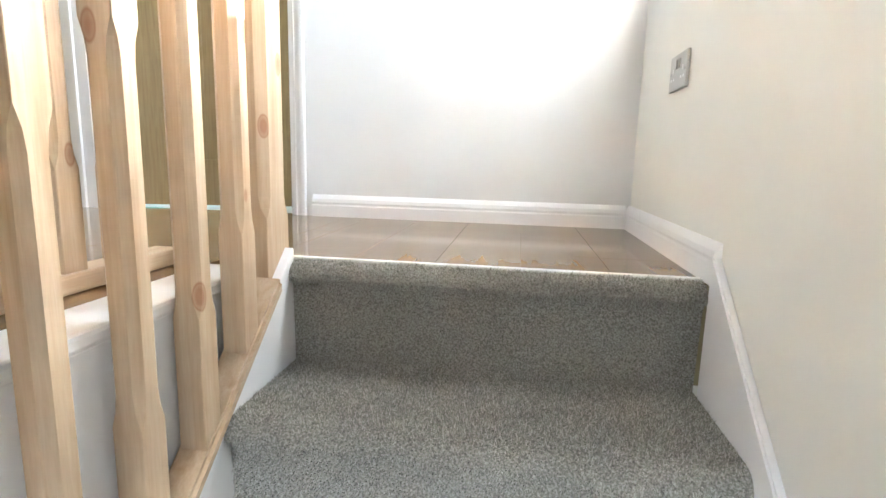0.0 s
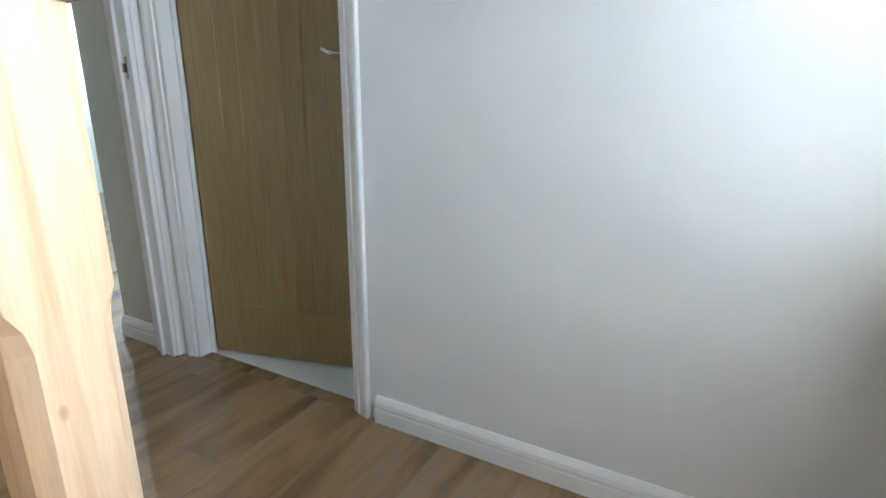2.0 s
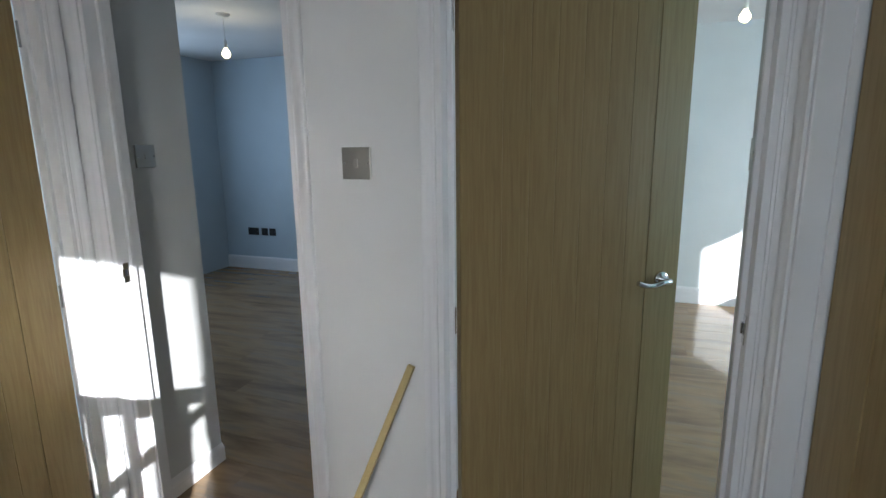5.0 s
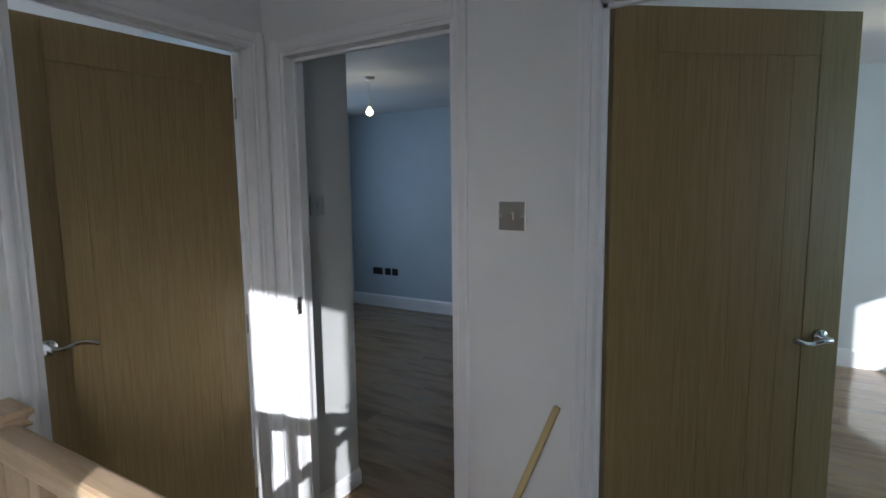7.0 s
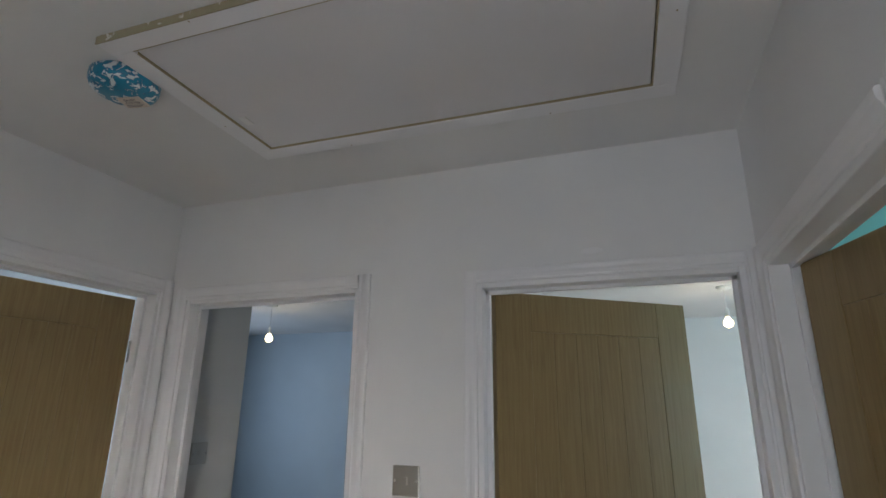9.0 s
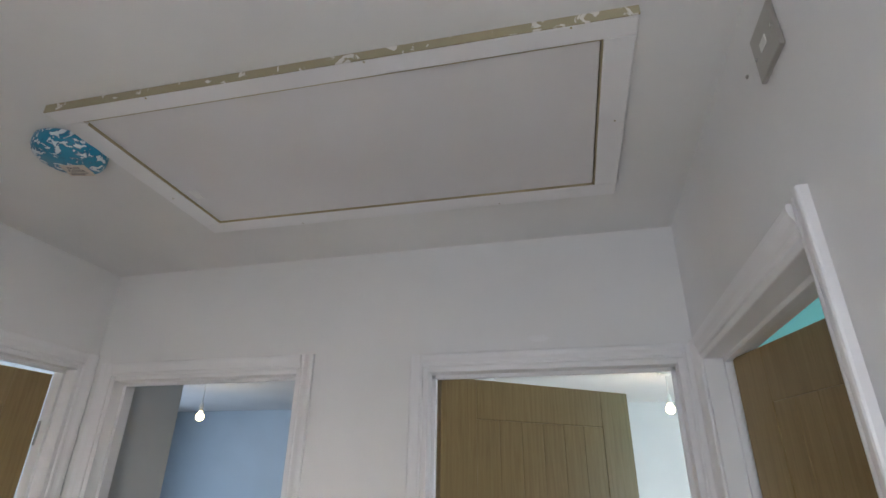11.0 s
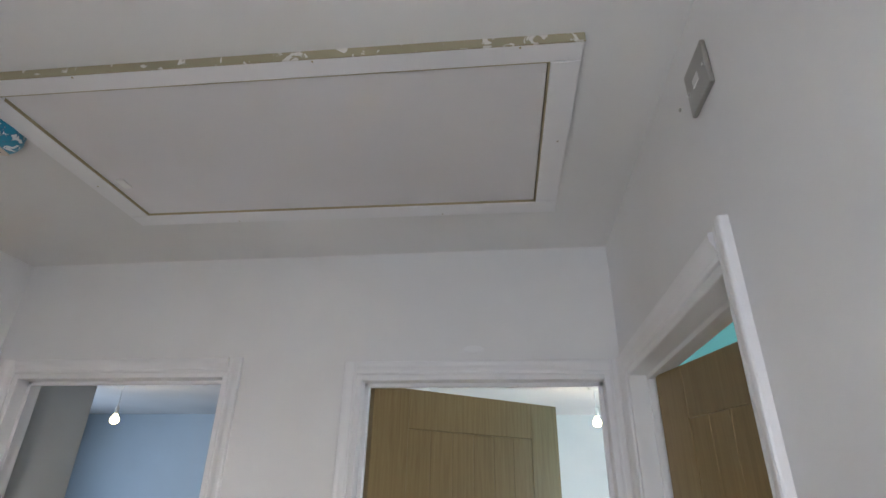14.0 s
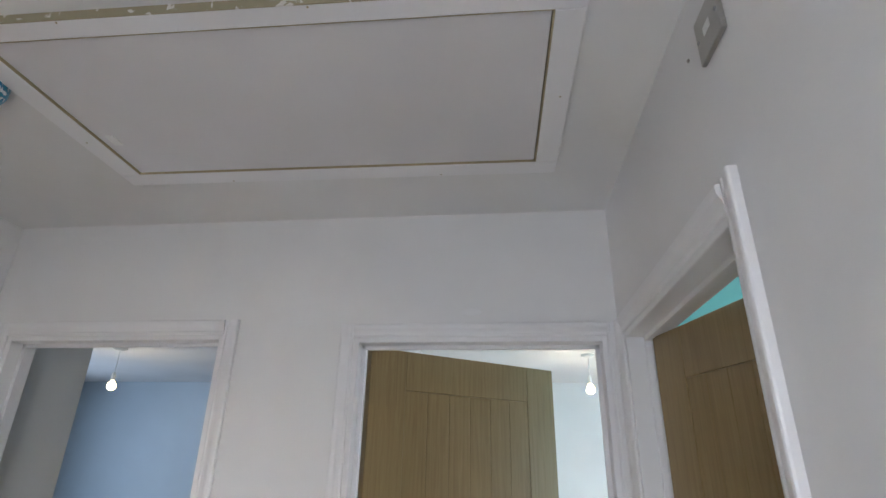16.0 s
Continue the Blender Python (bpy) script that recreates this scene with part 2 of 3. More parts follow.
# Darker than the end wall's PALE: this return's shade sits in the grey.
wall("wall_room_strip_east", "y", -0.012, 0.1, 0.1, 0.35, [], GREY, "grey bedroom wall return with a light switch")
wall("wall_bathroom_north", "x", 0.25, 0.35, 0.1, XCE, [], CYAN, "turquoise bathroom wall")
wall("wall_room_strip_west", "y", XW - 0.11, XW - 0.01, 0.1, 0.49, [], GREY, "grey bedroom wall return with a light switch")
wall("wall_bedroom_south", "x", 0.39, 0.49, XBW, XW - 0.11, [], BLUE, "blue grey bedroom wall")
wall("wall_partition", "y", -1.04, -0.94, 0.1, YN, [], GREY, "partition wall between the bedrooms")
wall("wall_far_north", "x", YN, YN + 0.25, -0.94, XCE, [], PALE, "grey bedroom end wall with sunlight on it")
wall("wall_far_north_blue", "x", YN, YN + 0.25, XBW, -0.94, [], BLUE, "blue grey bedroom end wall")
wall("wall_outer_east", "y", XCE, XCE + 0.25, YS - 0.26, YN + 0.25, [(-1.5, -0.8, 1.1, 2.0), (0.605, 2.075, 1.025, 1.775), (2.092, 2.535, 1.115, 1.855), (2.95, 3.65, 0.95, 2.1)], GREY, "grey bedroom wall with windows", -2.7)
# Stairwell opening (-1.95 to -1.25) is unseen, added in both west walls for the fill.
wall("wall_outer_west", "y", XBW - 0.25, XBW, YS - 0.26, YN + 0.25, [(-1.95, -1.25, 0.3, 1.8), (1.2, 2.8, 0.95, 2.1)], BLUE, "blue grey bedroom wall with a window", -2.7)
wall("wall_stairwell_west", "y", -4.3, -4.2, YS, -1.0, [(-1.95, -1.25, 0.3, 1.8)], CREAM, "unseen stairwell end wall with an opening for added fill light", -2.7)
wall("wall_stairwell_north", "x", -1.06, -1.0, -4.2, -0.93, [], WALL, "white wall under the landing edge", -2.7, -0.03)

# ceiling with the hatch hole
HX0, HX1, HY0, HY1 = -1.30, -0.28, -0.80, -0.40
bm = bmesh.new()
add_box(bm, XBW, HX0, YS, YN, HC, HC + 0.12)
add_box(bm, HX1, XCE, YS, YN, HC, HC + 0.12)
add_box(bm, HX0, HX1, YS, HY0, HC, HC + 0.12)
add_box(bm, HX0, HX1, HY1, YN, HC, HC + 0.12)
tagged(part("ceiling", bm, CEIL), "white painted plaster ceiling", "ceiling", kind="structure")
bm = box(XBW, XCE, YS, YN, HC + 0.3, HC + 0.4)
tagged(part("roof_deck", bm, BARE), "boarding above the ceiling", "roof", kind="structure")

LY = -1.05   # landing edge towards the stairwell
bm = bmesh.new()
add_box(bm, XBW, XCE, LY, YN, -0.22, -0.012)
add_box(bm, -0.86, XCE, YS, LY, -0.22, -0.012)
floor = tagged(part("floor", bm, BARE), "timber subfloor under laminate planks", "floor", kind="structure")
bm = box(0.05, XCE, YS, 0.25, -0.011, 0.0)
tagged(part("floor_bathroom", bm, FLOOR_WHITE), "pale bathroom floor", "floor", kind="structure")
bm = box(-4.2, 0.2, YS, -1.06, -2.75, -2.7)
tagged(part("floor_hall", bm, FLOOR_WHITE), "hall floor at the foot of the stairs", "floor", kind="structure")
bm = bmesh.new()
bmesh.ops.create_grid(bm, x_segments=2, y_segments=2, size=600)
tagged(part("ground", bm, GROUND, at=pose(0, 0, -2.8)), "grass round the house", "ground", kind="structure")


def skirting(x0, y0, x1, y1, inward, z=0.0, h=0.084, mat=GLOSS):
    """A torus skirting board along a wall; inward is the unit step from the wall into the room."""
    a, b = Vector((x0, y0, 0)), Vector((x1, y1, 0))
    n = Vector((*inward, 0))
    prof = [(0, 0), (0.017, 0), (0.017, h - 0.042), (0.015, h - 0.036), (0.0165, h - 0.028), (0.014, h - 0.016), (0.008, h - 0.006), (0.004, h), (0, h)]
    bm = bmesh.new()
    ends = [[bm.verts.new(p + n * (d + 0.001) + Vector((0, 0, z + v))) for d, v in prof] for p in (a, b)]
    k = len(prof)
    for i in range(k):
        bm.faces.new((ends[0][i], ends[0][(i + 1) % k], ends[1][(i + 1) % k], ends[1][i]))
    bm.faces.new(ends[0][::-1])
    bm.faces.new(ends[1])
    bmesh.ops.recalc_face_normals(bm, faces=bm.faces)
    return tagged(part("baseboard", bm, mat), "white gloss moulded skirting board", "skirting", kind="structure")


skirting(0, -0.90, 0, YS + 0.018, (-1, 0))
skirting(-0.0, YS, -0.89, YS, (0, 1))
skirting(B1 + 0.05, 0, C0 - 0.05, 0, (0, -1))
skirting(XW, -0.9, XW, -0.98, (1, 0))
skirting(-0.012, 0.105, -0.012, 0.35, (-1, 0))
skirting(-0.94, YN, XCE, YN, (0, -1), h=0.15)
skirting(XBW, YN, -1.04, YN, (0, -1), h=0.15)
skirting(XCE, 0.35, XCE, YN, (-1, 0), h=0.15)
skirting(XW - 0.01, 0.105, XW - 0.01, 0.49, (1, 0))


def architrave_set(name, axis, lo, hi, top, face, out, depth, w=0.048, wl=None, wr=None, extra=0.0, tall=(0.0, 0.0)):
    """Door lining and moulded architrave round an opening. face: the wall plane; out: +1 or -1, the side the moulding stands on."""
    root = empty(name, Matrix(), "white gloss painted door frame with moulded architrave", "door frame", kind="structure")

    def put(nm, a0, a1, d0, d1, z0, z1, bev=0.003):
        d0, d1 = min(d0, d1), max(d0, d1)
        bm = box(a0, a1, d0, d1, z0, z1, bev) if axis == "x" else box(d0, d1, a0, a1, z0, z1, bev)
        return part(nm, bm, GLOSS, root)
    t = 0.022
    back = face - out * depth
    put("lining", lo - 0.001, lo + t, face + out * 0.002, back, 0, top)
    put("lining", hi - t, hi + 0.001, face + out * 0.002, back, 0, top)
    put("lining", lo + t, hi - t, face + out * 0.002, back, top - t, top + 0.001)
    s0, s1 = face - out * 0.045, face - out * 0.060
    put("door_stop", lo + t, lo + t + 0.012, s0, s1, 0, top - t, 0.001)
    put("door_stop", hi - t - 0.012, hi - t, s0, s1, 0, top - t, 0.001)
    put("door_stop", lo + t, hi - t, s0, s1, top - t - 0.012, top - t, 0.001)
    wl, wr = w if wl is None else wl, w if wr is None else wr
    # ogee moulding: fraction of the width from the opening, and how far it stands out
    OGEE = ((0.0, 0.005), (0.03, 0.008), (0.16, 0.0095), (0.22, 0.0075), (0.30, 0.008), (0.45, 0.0105), (0.60, 0.0145), (0.72, 0.016), (0.90, 0.0165), (0.97, 0.015), (1.0, 0.012))

    def moulding(inner, sg, width, z0, z1):
        outline = [(inner + sg * width * f, face + out * d) for f, d in OGEE]
        outline += [(inner + sg * width, face + out * 0.001), (inner, face + out * 0.001)]
        if axis == "y":
            outline = [(d, a) for a, d in outline]
        part("architrave", prism(outline, "z", z0, z1), GLOSS, root)
    moulding(lo + 0.006, -1, wl, 0, top + w - 0.006 + tall[0])
    moulding(hi - 0.006, 1, wr, 0, top + w - 0.006 + tall[1])
    head = [(face + out * d, top - 0.006 + w * f) for f, d in OGEE]
    head += [(face + out * 0.001, top - 0.006 + w), (face + out * 0.001, top - 0.006)]
    part("architrave", prism(head, axis, lo + 0.006, hi - 0.006), GLOSS, root)
    return root


architrave_set("door_frame_b", "x", B0, B1, BH, 0.0, -1, 0.1, 0.046)
architrave_set("door_frame_c", "x", C0, C1, CH, 0.0, -1, 0.1, 0.040)
architrave_set("door_frame_d", "y", D0, D1, DH, 0.0, -1, 0.1, 0.047, tall=(0.004, 0.0))
architrave_set("door_frame_a", "y", A0, A1, AH, XW, 1, 0.1, 0.048)

# ---- doors ----


def lever(parent, x, y, z, side, toward):
    """Chrome lever handle on a round rose; side: the way it stands out, toward: the way the lever runs."""
    h = part("handle", lathe([(0.0255, 0), (0.0255, 0.005), (0.023, 0.009), (0.010, 0.010), (0.009, 0.045), (0.0001, 0.046)], 28), CHROME, parent, "chrome lever handle",
             pose(x, y, z, 90 if side < 0 else -90), True)
    tube([(0, 0, 0.043), (toward * 0.025, 0.002, 0.046), (toward * 0.06, -0.006, 0.044), (toward * 0.095, -0.002, 0.046), (toward * 0.12, 0.008, 0.044)], 0.0085, "lever", CHROME, h)
    return h


def oak_door(name, w, h, at, label, grip=1.02):
    """A cottage door of oak veneer; x from the hinge, y through the leaf (0 to -0.035), both faces alike."""
    d = empty(name, at, label, "door")
    T, s, tr, br = 0.035, 0.125, 0.125, 0.20
    part("stile", box(0, s, -T, 0, 0.006, h, 0.0015, 1), OAK, d)
    part("stile", box(w - s, w, -T, 0, 0.006, h, 0.0015, 1), OAK, d)
    part("rail", box(s, w - s, -T, 0, 0.006, br, 0.0015, 1), OAK, d)
    part("rail", box(s, w - s, -T, 0, h - tr, h, 0.0015, 1), OAK, d)
    n = 6
    bw = (w - 2 * s) / n
    for k in range(n):
        part("panel_board", box(s + k * bw, s + (k + 1) * bw, -T + 0.002, -0.002, br, h - tr, 0.0014, 1), OAK, d)
    lever(d, w - 0.066, 0.0, grip, 1, -1)
    lever(d, w - 0.066, -T, grip, -1, -1)
    for z in (0.2, 0.95, h - 0.2):
        part("hinge", rod((-0.006, 0.004, z - 0.04), (-0.006, 0.004, z + 0.04), 0.006, 10), CHROME, d, "chrome butt hinge")
    return d


oak_door("door_c", 0.748, 1.980, pose(C0 + 0.026, 0.098, 0.004, 0, 0, 37.3), "oak veneer cottage door standing half open into a bright bedroom")
oak_door("door_d", 0.710, 1.965, pose(0.098, D1 - 0.026, 0.004, 0, 0, -90 + 14), "oak veneer cottage door ajar to the bathroom", 1.07)
oak_door("door_a", 0.735, 2.006, pose(XW - 0.098, A1 - 0.026, 0.004, 0, 0, -90 - 6), "oak veneer cottage door slightly ajar on the landing")
oak_door("door_b", 0.72, 1.965, pose(B1 - 0.026, 0.098, 0.004, 0, 0, 84), "oak veneer door swung fully open inside the bedroom")

# ---- windows ----


def window(name, axis, lo, hi, z0, z1, face, label, bars=1):
    root = empty(name, Matrix(), label, "window", kind="structure")
    f = 0.055

    def put(nm, a0, a1, c0, c1, d0, d1, mat, bev=0.004):
        bm = box(a0, a1, d0, d1, c0, c1, bev) if axis == "x" else box(d0, d1, a0, a1, c0, c1, bev)
        return part(nm, bm, mat, root)
    d0, d1 = face - 0.03, face + 0.03
    put("window_frame", lo, lo + f, z0, z1, d0, d1, PVC)
    put("window_frame", hi - f, hi, z0, z1, d0, d1, PVC)
    put("window_frame", lo + f, hi - f, z0, z0 + f, d0, d1, PVC)
    put("window_frame", lo + f, hi - f, z1 - f, z1, d0, d1, PVC)
    step = (hi - lo) / (bars + 1)
    for k in range(bars):
        put("mullion", lo + step * (k + 1) - 0.035, lo + step * (k + 1) + 0.035, z0 + f, z1 - f, d0 + 0.004, d1 - 0.004, PVC)
    g = put("pane", lo + f, hi - f, z0 + f, z1 - f, face - 0.004, face + 0.004, GLASS, 0)
    g.visible_shadow = False
    return root


window("window_1", "x", WX0, WX1, WZ0, WZ1, YS - 0.20, "white plastic framed landing window in bright daylight", 0)
window("window_2", "y", 0.605, 2.075, 1.025, 1.775, XCE + 0.18, "white framed bedroom window", 0)
window("window_3", "y", 2.092, 2.535, 1.115, 1.855, XCE + 0.18, "white framed bedroom window", 0)
window("window_4", "y", 2.95, 3.65, 0.95, 2.1, XCE + 0.18, "white framed bedroom window", 0)
window("window_5", "y", 1.2, 2.8, 0.95, 2.1, XBW - 0.18, "white framed bedroom window")
window("window_6", "y", -1.5, -0.8, 1.1, 2.0, XCE + 0.18, "white framed bathroom window", 0)
window("window_7", "x", -4.4, -3.6, 1.0, 2.0, YS - 0.20, "white framed window", 0)
bm = box(WX0 - 0.06, WX1 + 0.045, YS - 0.165, YS + 0.032, WZ0 - 0.012, WZ0 + 0.014, 0.004)
tagged(part("window_sill", bm, SLATE), "dark grey slate window sill", "sill", kind="structure")

# ---- stairs ----
GO, RI, X0, Y0S, Y1S = 0.275, 0.232, -0.885, YS + 0.019, -1.19
stairs = empty("staircase", Matrix(), "closed-string staircase with grey carpeted steps", "stairs", kind="structure")


def step_profile(k):
    xf, zt = X0 - GO * k, -RI * k
    pts = [(xf + 0.02, zt - RI), (xf + 0.012, zt - 0.05)]
    for a in range(0, 7):
        t = math.pi - a * math.pi / 12
        pts.append((xf + 0.028 + 0.038 * math.cos(t), zt - 0.034 + 0.034 * math.sin(t)))
    pts += [(xf + (GO + 0.02 if k else 0.034), zt), (xf + (GO + 0.02 if k else 0.034), zt - RI)]
    return pts


for k in range(11):
    part("carpeted_step", prism(step_profile(k), "y", Y0S, Y1S), CARPET, stairs, "grey twist pile carpet step")
part("nosing_trim", box(X0 + 0.03, X0 + 0.048, Y0S, Y1S, -0.004, 0.006, 0.002), PVC, stairs, "pale edge trim strip")

# carpet pile on the upper steps
rng = np.random.default_rng(4)
co, fa = [], []
for k in range(5):
    pr = step_profile(k)[:-1]
    seg = [(np.array(a), np.array(b)) for a, b in zip(pr, pr[1:])]
    ln = np.array([np.linalg.norm(b - a) for a, b in seg])
    N = int(52000 * ln.sum() * 0.88 / 0.37)
    idx = rng.choice(len(seg), N, p=ln / ln.sum())
    A = np.array([s[0] for s in seg])[idx]
    Bv = np.array([s[1] for s in seg])[idx]
    u = rng.random((N, 1))
    P = A + (Bv - A) * u
    tdir = (Bv - A) / np.linalg.norm(Bv - A, axis=1)[:, None]
    nrm = np.stack([-tdir[:, 1], tdir[:, 0]], 1)
    ys = rng.uniform(Y0S + 0.002, Y1S - 0.002, N)
    base = np.stack([P[:, 0], ys, P[:, 1]], 1)
    up = np.stack([nrm[:, 0], np.zeros(N), nrm[:, 1]], 1)
    lean = rng.normal(0, 0.0022, (N, 3))
    side = rng.normal(0, 1, (N, 3))
    side /= np.linalg.norm(side, axis=1)[:, None]
    hgt = rng.uniform(0.003, 0.0065, (N, 1))
    v0, v1, v2 = base - side * 0.0011, base + side * 0.0011, base + up * hgt + lean
    co.append(np.stack([v0, v1, v2], 1).reshape(-1, 3))
co = np.concatenate(co)
me = bpy.data.meshes.new("carpet_pile")
me.from_pydata(co.tolist(), [], np.arange(len(co)).reshape(-1, 3).tolist())
me.materials.append(PILE)
o = new("carpet_pile", me)
o.parent = stairs
tagged(o, kind="stuff")

SL = RI / GO


def slope_z(x):
    return (x - X0) * SL


def sloped(name, x0, x1, y0, y1, lo, hi, mat, parent, bev=0.004, label=""):
    """A board along the pitch: lo and hi are heights above the line of nosings."""
    bm = bmesh.new()
    v = add_box(bm, x0, x1, y0, y1, 0, 1)
    for q in v:
        q.co.z = slope_z(q.co.x) + (hi if q.co.z > 0.5 else lo)
    if bev:
        bmesh.ops.bevel(bm, geom=bm.edges[:], offset=bev, segments=2, affect='EDGES')
    return part(name, bm, mat, parent, label)


sloped("string", -3.9, X0 + 0.02, -1.205, -1.172, -0.30, 0.012, GLOSS, stairs, 0.002, "white painted stair string")
sloped("string", -3.9, X0 + 0.0, YS, YS + 0.018, -0.30, 0.060, GLOSS, stairs, 0.004, "white painted wall string")

bal = empty("stair_balustrade", Matrix(), "pine stair balustrade with square stop-chamfered spindles", "balustrade")
NX, NY, NW = -0.897, -1.135, 0.10


def chamfered_post(w, z0, z1, c0, c1, cut, foot_slope=0.0):
    """A square post with stopped chamfers between heights c0 and c1."""
    bm = bmesh.new()
    h = w / 2
    rings = []
    for z, c in ((z0, 0.0012), (c0, 0.0012), (c0 + 0.022, cut * 0.75), (c0 + 0.045, cut), (c1 - 0.045, cut), (c1 - 0.022, cut * 0.75), (c1, 0.0012), (z1, 0.0012)):
        ring = []
        for sx, sy, first in ((1, 1, 0), (-1, 1, 1), (-1, -1, 0), (1, -1, 1)):
            p = [(sx * h, sy * (h - c)), (sx * (h - c), sy * h)]
            for x, y in (p if first == 0 else p[::-1]):
                ring.append(bm.verts.new((x, y, z + (foot_slope * x if z in (z0, z1) else 0))))
        rings.append(ring)
    for a, b in zip(rings, rings[1:]):
        for k in range(8):
            bm.faces.new((a[k], a[(k + 1) % 8], b[(k + 1) % 8], b[k]))
    bm.faces.new(rings[0][::-1])
    bm.faces.new(rings[-1])
    bmesh.ops.recalc_face_normals(bm, faces=bm.faces)
    return bm


def newel(x, y, z0, ztop, label, c0, c1):
    root = empty("newel_post", pose(x, y, 0), label, "newel post", "balustrade newels")
    part("post", chamfered_post(NW, z0, ztop, c0, c1, 0.018), PINE, root)
    prof = [(0.052, 0), (0.062, 0.002), (0.064, 0.009), (0.058, 0.012), (0.056, 0.019), (0.060, 0.027), (0.067, 0.034), (0.068, 0.041), (0.063, 0.049), (0.0, 0.052)]
    bm = bmesh.new()
    rings = [[bm.verts.new((sx * r, sy * r, ztop + z)) for sx, sy in ((1, 1), (-1, 1), (-1, -1), (1, -1))] for r, z in prof[:-1]]
    for a, b in zip(rings, rings[1:]):
        for k in range(4):
            bm.faces.new((a[k], a[(k + 1) % 4], b[(k + 1) % 4], b[k]))
    bm.faces.new(rings[0][::-1])
    bm.faces.new(rings[-1])
    part("cap", bm, PINE_X, root, "moulded pine cap")
    return root


LB = -0.965   # line of the landing balustrade
newel(NX, NY, -0.60, 1.025, "square pine newel post with chamfered edges at the stair head", 0.10, 0.755)
newel(XW + 0.062, LB, 0.0, 0.91, "square pine newel post against the landing wall", 0.25, 0.70)

sloped("base_rail", -3.7, NX - 0.06, -1.222, -1.160, 0.012, 0.045, PINE_X, bal, 0.007)
sloped("handrail", -3.7, NX - 0.06, -1.223, -1.159, 0.962, 1.02, PINE_X, bal, 0.016)
for k in range(18):
    x = -1.073 - 0.136 * k
    zb, zt = slope_z(x) + 0.038, slope_z(x) + 0.975
    part("spindle", chamfered_post(0.046, 0, zt - zb, 0.21, zt - zb - 0.20, 0.011, SL), PINE, bal, at=pose(x, -1.190, zb))

lbal = empty("landing_balustrade", Matrix(), "pine landing balustrade with handrail and square spindles", "balustrade")
part("base_rail", box(XW + 0.122, NX - 0.055, LB - 0.033, LB + 0.033, 0.001, 0.034, 0.006), PINE_X, lbal)
part("handrail", box(XW + 0.122, NX - 0.055, LB - 0.036, LB + 0.036, 0.872, 0.931, 0.02, 4), PINE_X, lbal)
for k in range(7):
    x = -1.085 - 0.128 * k
    part("spindle", chamfered_post(0.046, 0, 0.85, 0.17, 0.67, 0.011), PINE, lbal, at=pose(x, LB, 0.031))

# landing edge: white nosing and fascia
tagged(part("landing_nosing", box(XW, NX - 0.06, LY - 0.112, LY - 0.002, -0.022, 0.003, 0.007), GLOSS), "white painted nosing along the landing edge", "nosing", kind="structure")
tagged(part("landing_fascia", box(XW, NX - 0.06, LY - 0.105, LY - 0.087, -0.55, -0.023, 0.002), GLOSS), "white painted fascia board under the landing edge", "fascia", kind="structure")

# ---- loft hatch ----
hatch = empty("loft_hatch", pose(-0.788, -0.595, HC, 0, 0, 1.1), "white painted loft hatch with a timber surround", "loft hatch")
hw, hh, cw, ct = 0.556, 0.245, 0.056, 0.021
part("panel", box(-hw + 0.005, hw - 0.005, -hh - 0.008, hh - 0.004, -0.015, -0.001, 0.0015), HATCH, hatch, "flat white hatch board")
for a in ((-hw - cw, hw + cw, -hh - cw, -hh - 0.013), (-hw - cw, hw + cw, hh, hh + cw), (-hw - cw, -hw, -hh - 0.013, hh), (hw, hw + cw, -hh - 0.013, hh)):
    part("casing", box(*a, -ct, -0.0005, 0.003), GLOSS, hatch)
part("casing_edge", box(-hw - cw - 0.001, hw + cw + 0.001, -hh - cw - 0.003, -hh - cw - 0.0005, -ct, -0.001), FLECK, hatch, "bare timber edge with flecks of white paint")
for a in ((-hw, hw, -hh - 0.0135, -hh - 0.010), (-hw, hw, hh - 0.002, hh + 0.0005), (-hw - 0.0005, -hw + 0.002, -hh, hh), (hw - 0.003, hw + 0.0005, -hh - 0.010, hh)):
    part("inner_edge", box(*a, -ct + 0.002, -0.001), BARE, hatch, "unpainted inner edge")
part("catch", box(-0.528, -0.506, 0.06, 0.10, -0.019, -0.0145, 0.0015), PVC, hatch, "small white plastic catch")

# ---- smoke alarm in its cover ----
al = empty("smoke_alarm", pose(-1.472, -0.772, HC, 0, 0, 12), "ceiling smoke alarm in a blue and white printed dust cover", "smoke alarm")
part("cover", lathe([(0.072, 0), (0.079, -0.006), (0.079, -0.024), (0.074, -0.036), (0.064, -0.044), (0.0005, -0.046)], 40), WRAP, al, "blue printed plastic dust cover", smooth=True)
part("label_patch", box(-0.031, 0.031, 0.014, 0.060, -0.0478, -0.0435, 0.0006, 1), PAPER, al, "pale printed label")


def lettering(text, size, at, mat, parent):
    c = bpy.data.curves.new("lettering", 'FONT')
    c.body, c.size, c.align_x, c.extrude = text, size, 'CENTER', 0.0002
    tmp = bpy.data.objects.new("lettering", c)
    scene.collection.objects.link(tmp)
    me = bpy.data.meshes.new_from_object(tmp.evaluated_get(bpy.context.evaluated_depsgraph_get()))
    bpy.data.objects.remove(tmp)
    me.materials.clear()
    me.materials.append(mat)
    o = new("lettering", me)
    o.matrix_basis, o.parent = at, parent
    return o


lettering("DUST", 0.013, pose(0.0, 0.029, -0.0480, 180), INK, al)
lettering("COVER", 0.013, pose(0.0, 0.041, -0.0480, 180), INK, al)
for k in range(3):
    part("print_line", box(-0.024, 0.022 - 0.006 * k, 0.0455 + 0.004 * k, 0.0468 + 0.004 * k, -0.0482, -0.0478), INK, al)

# ---- plates ----


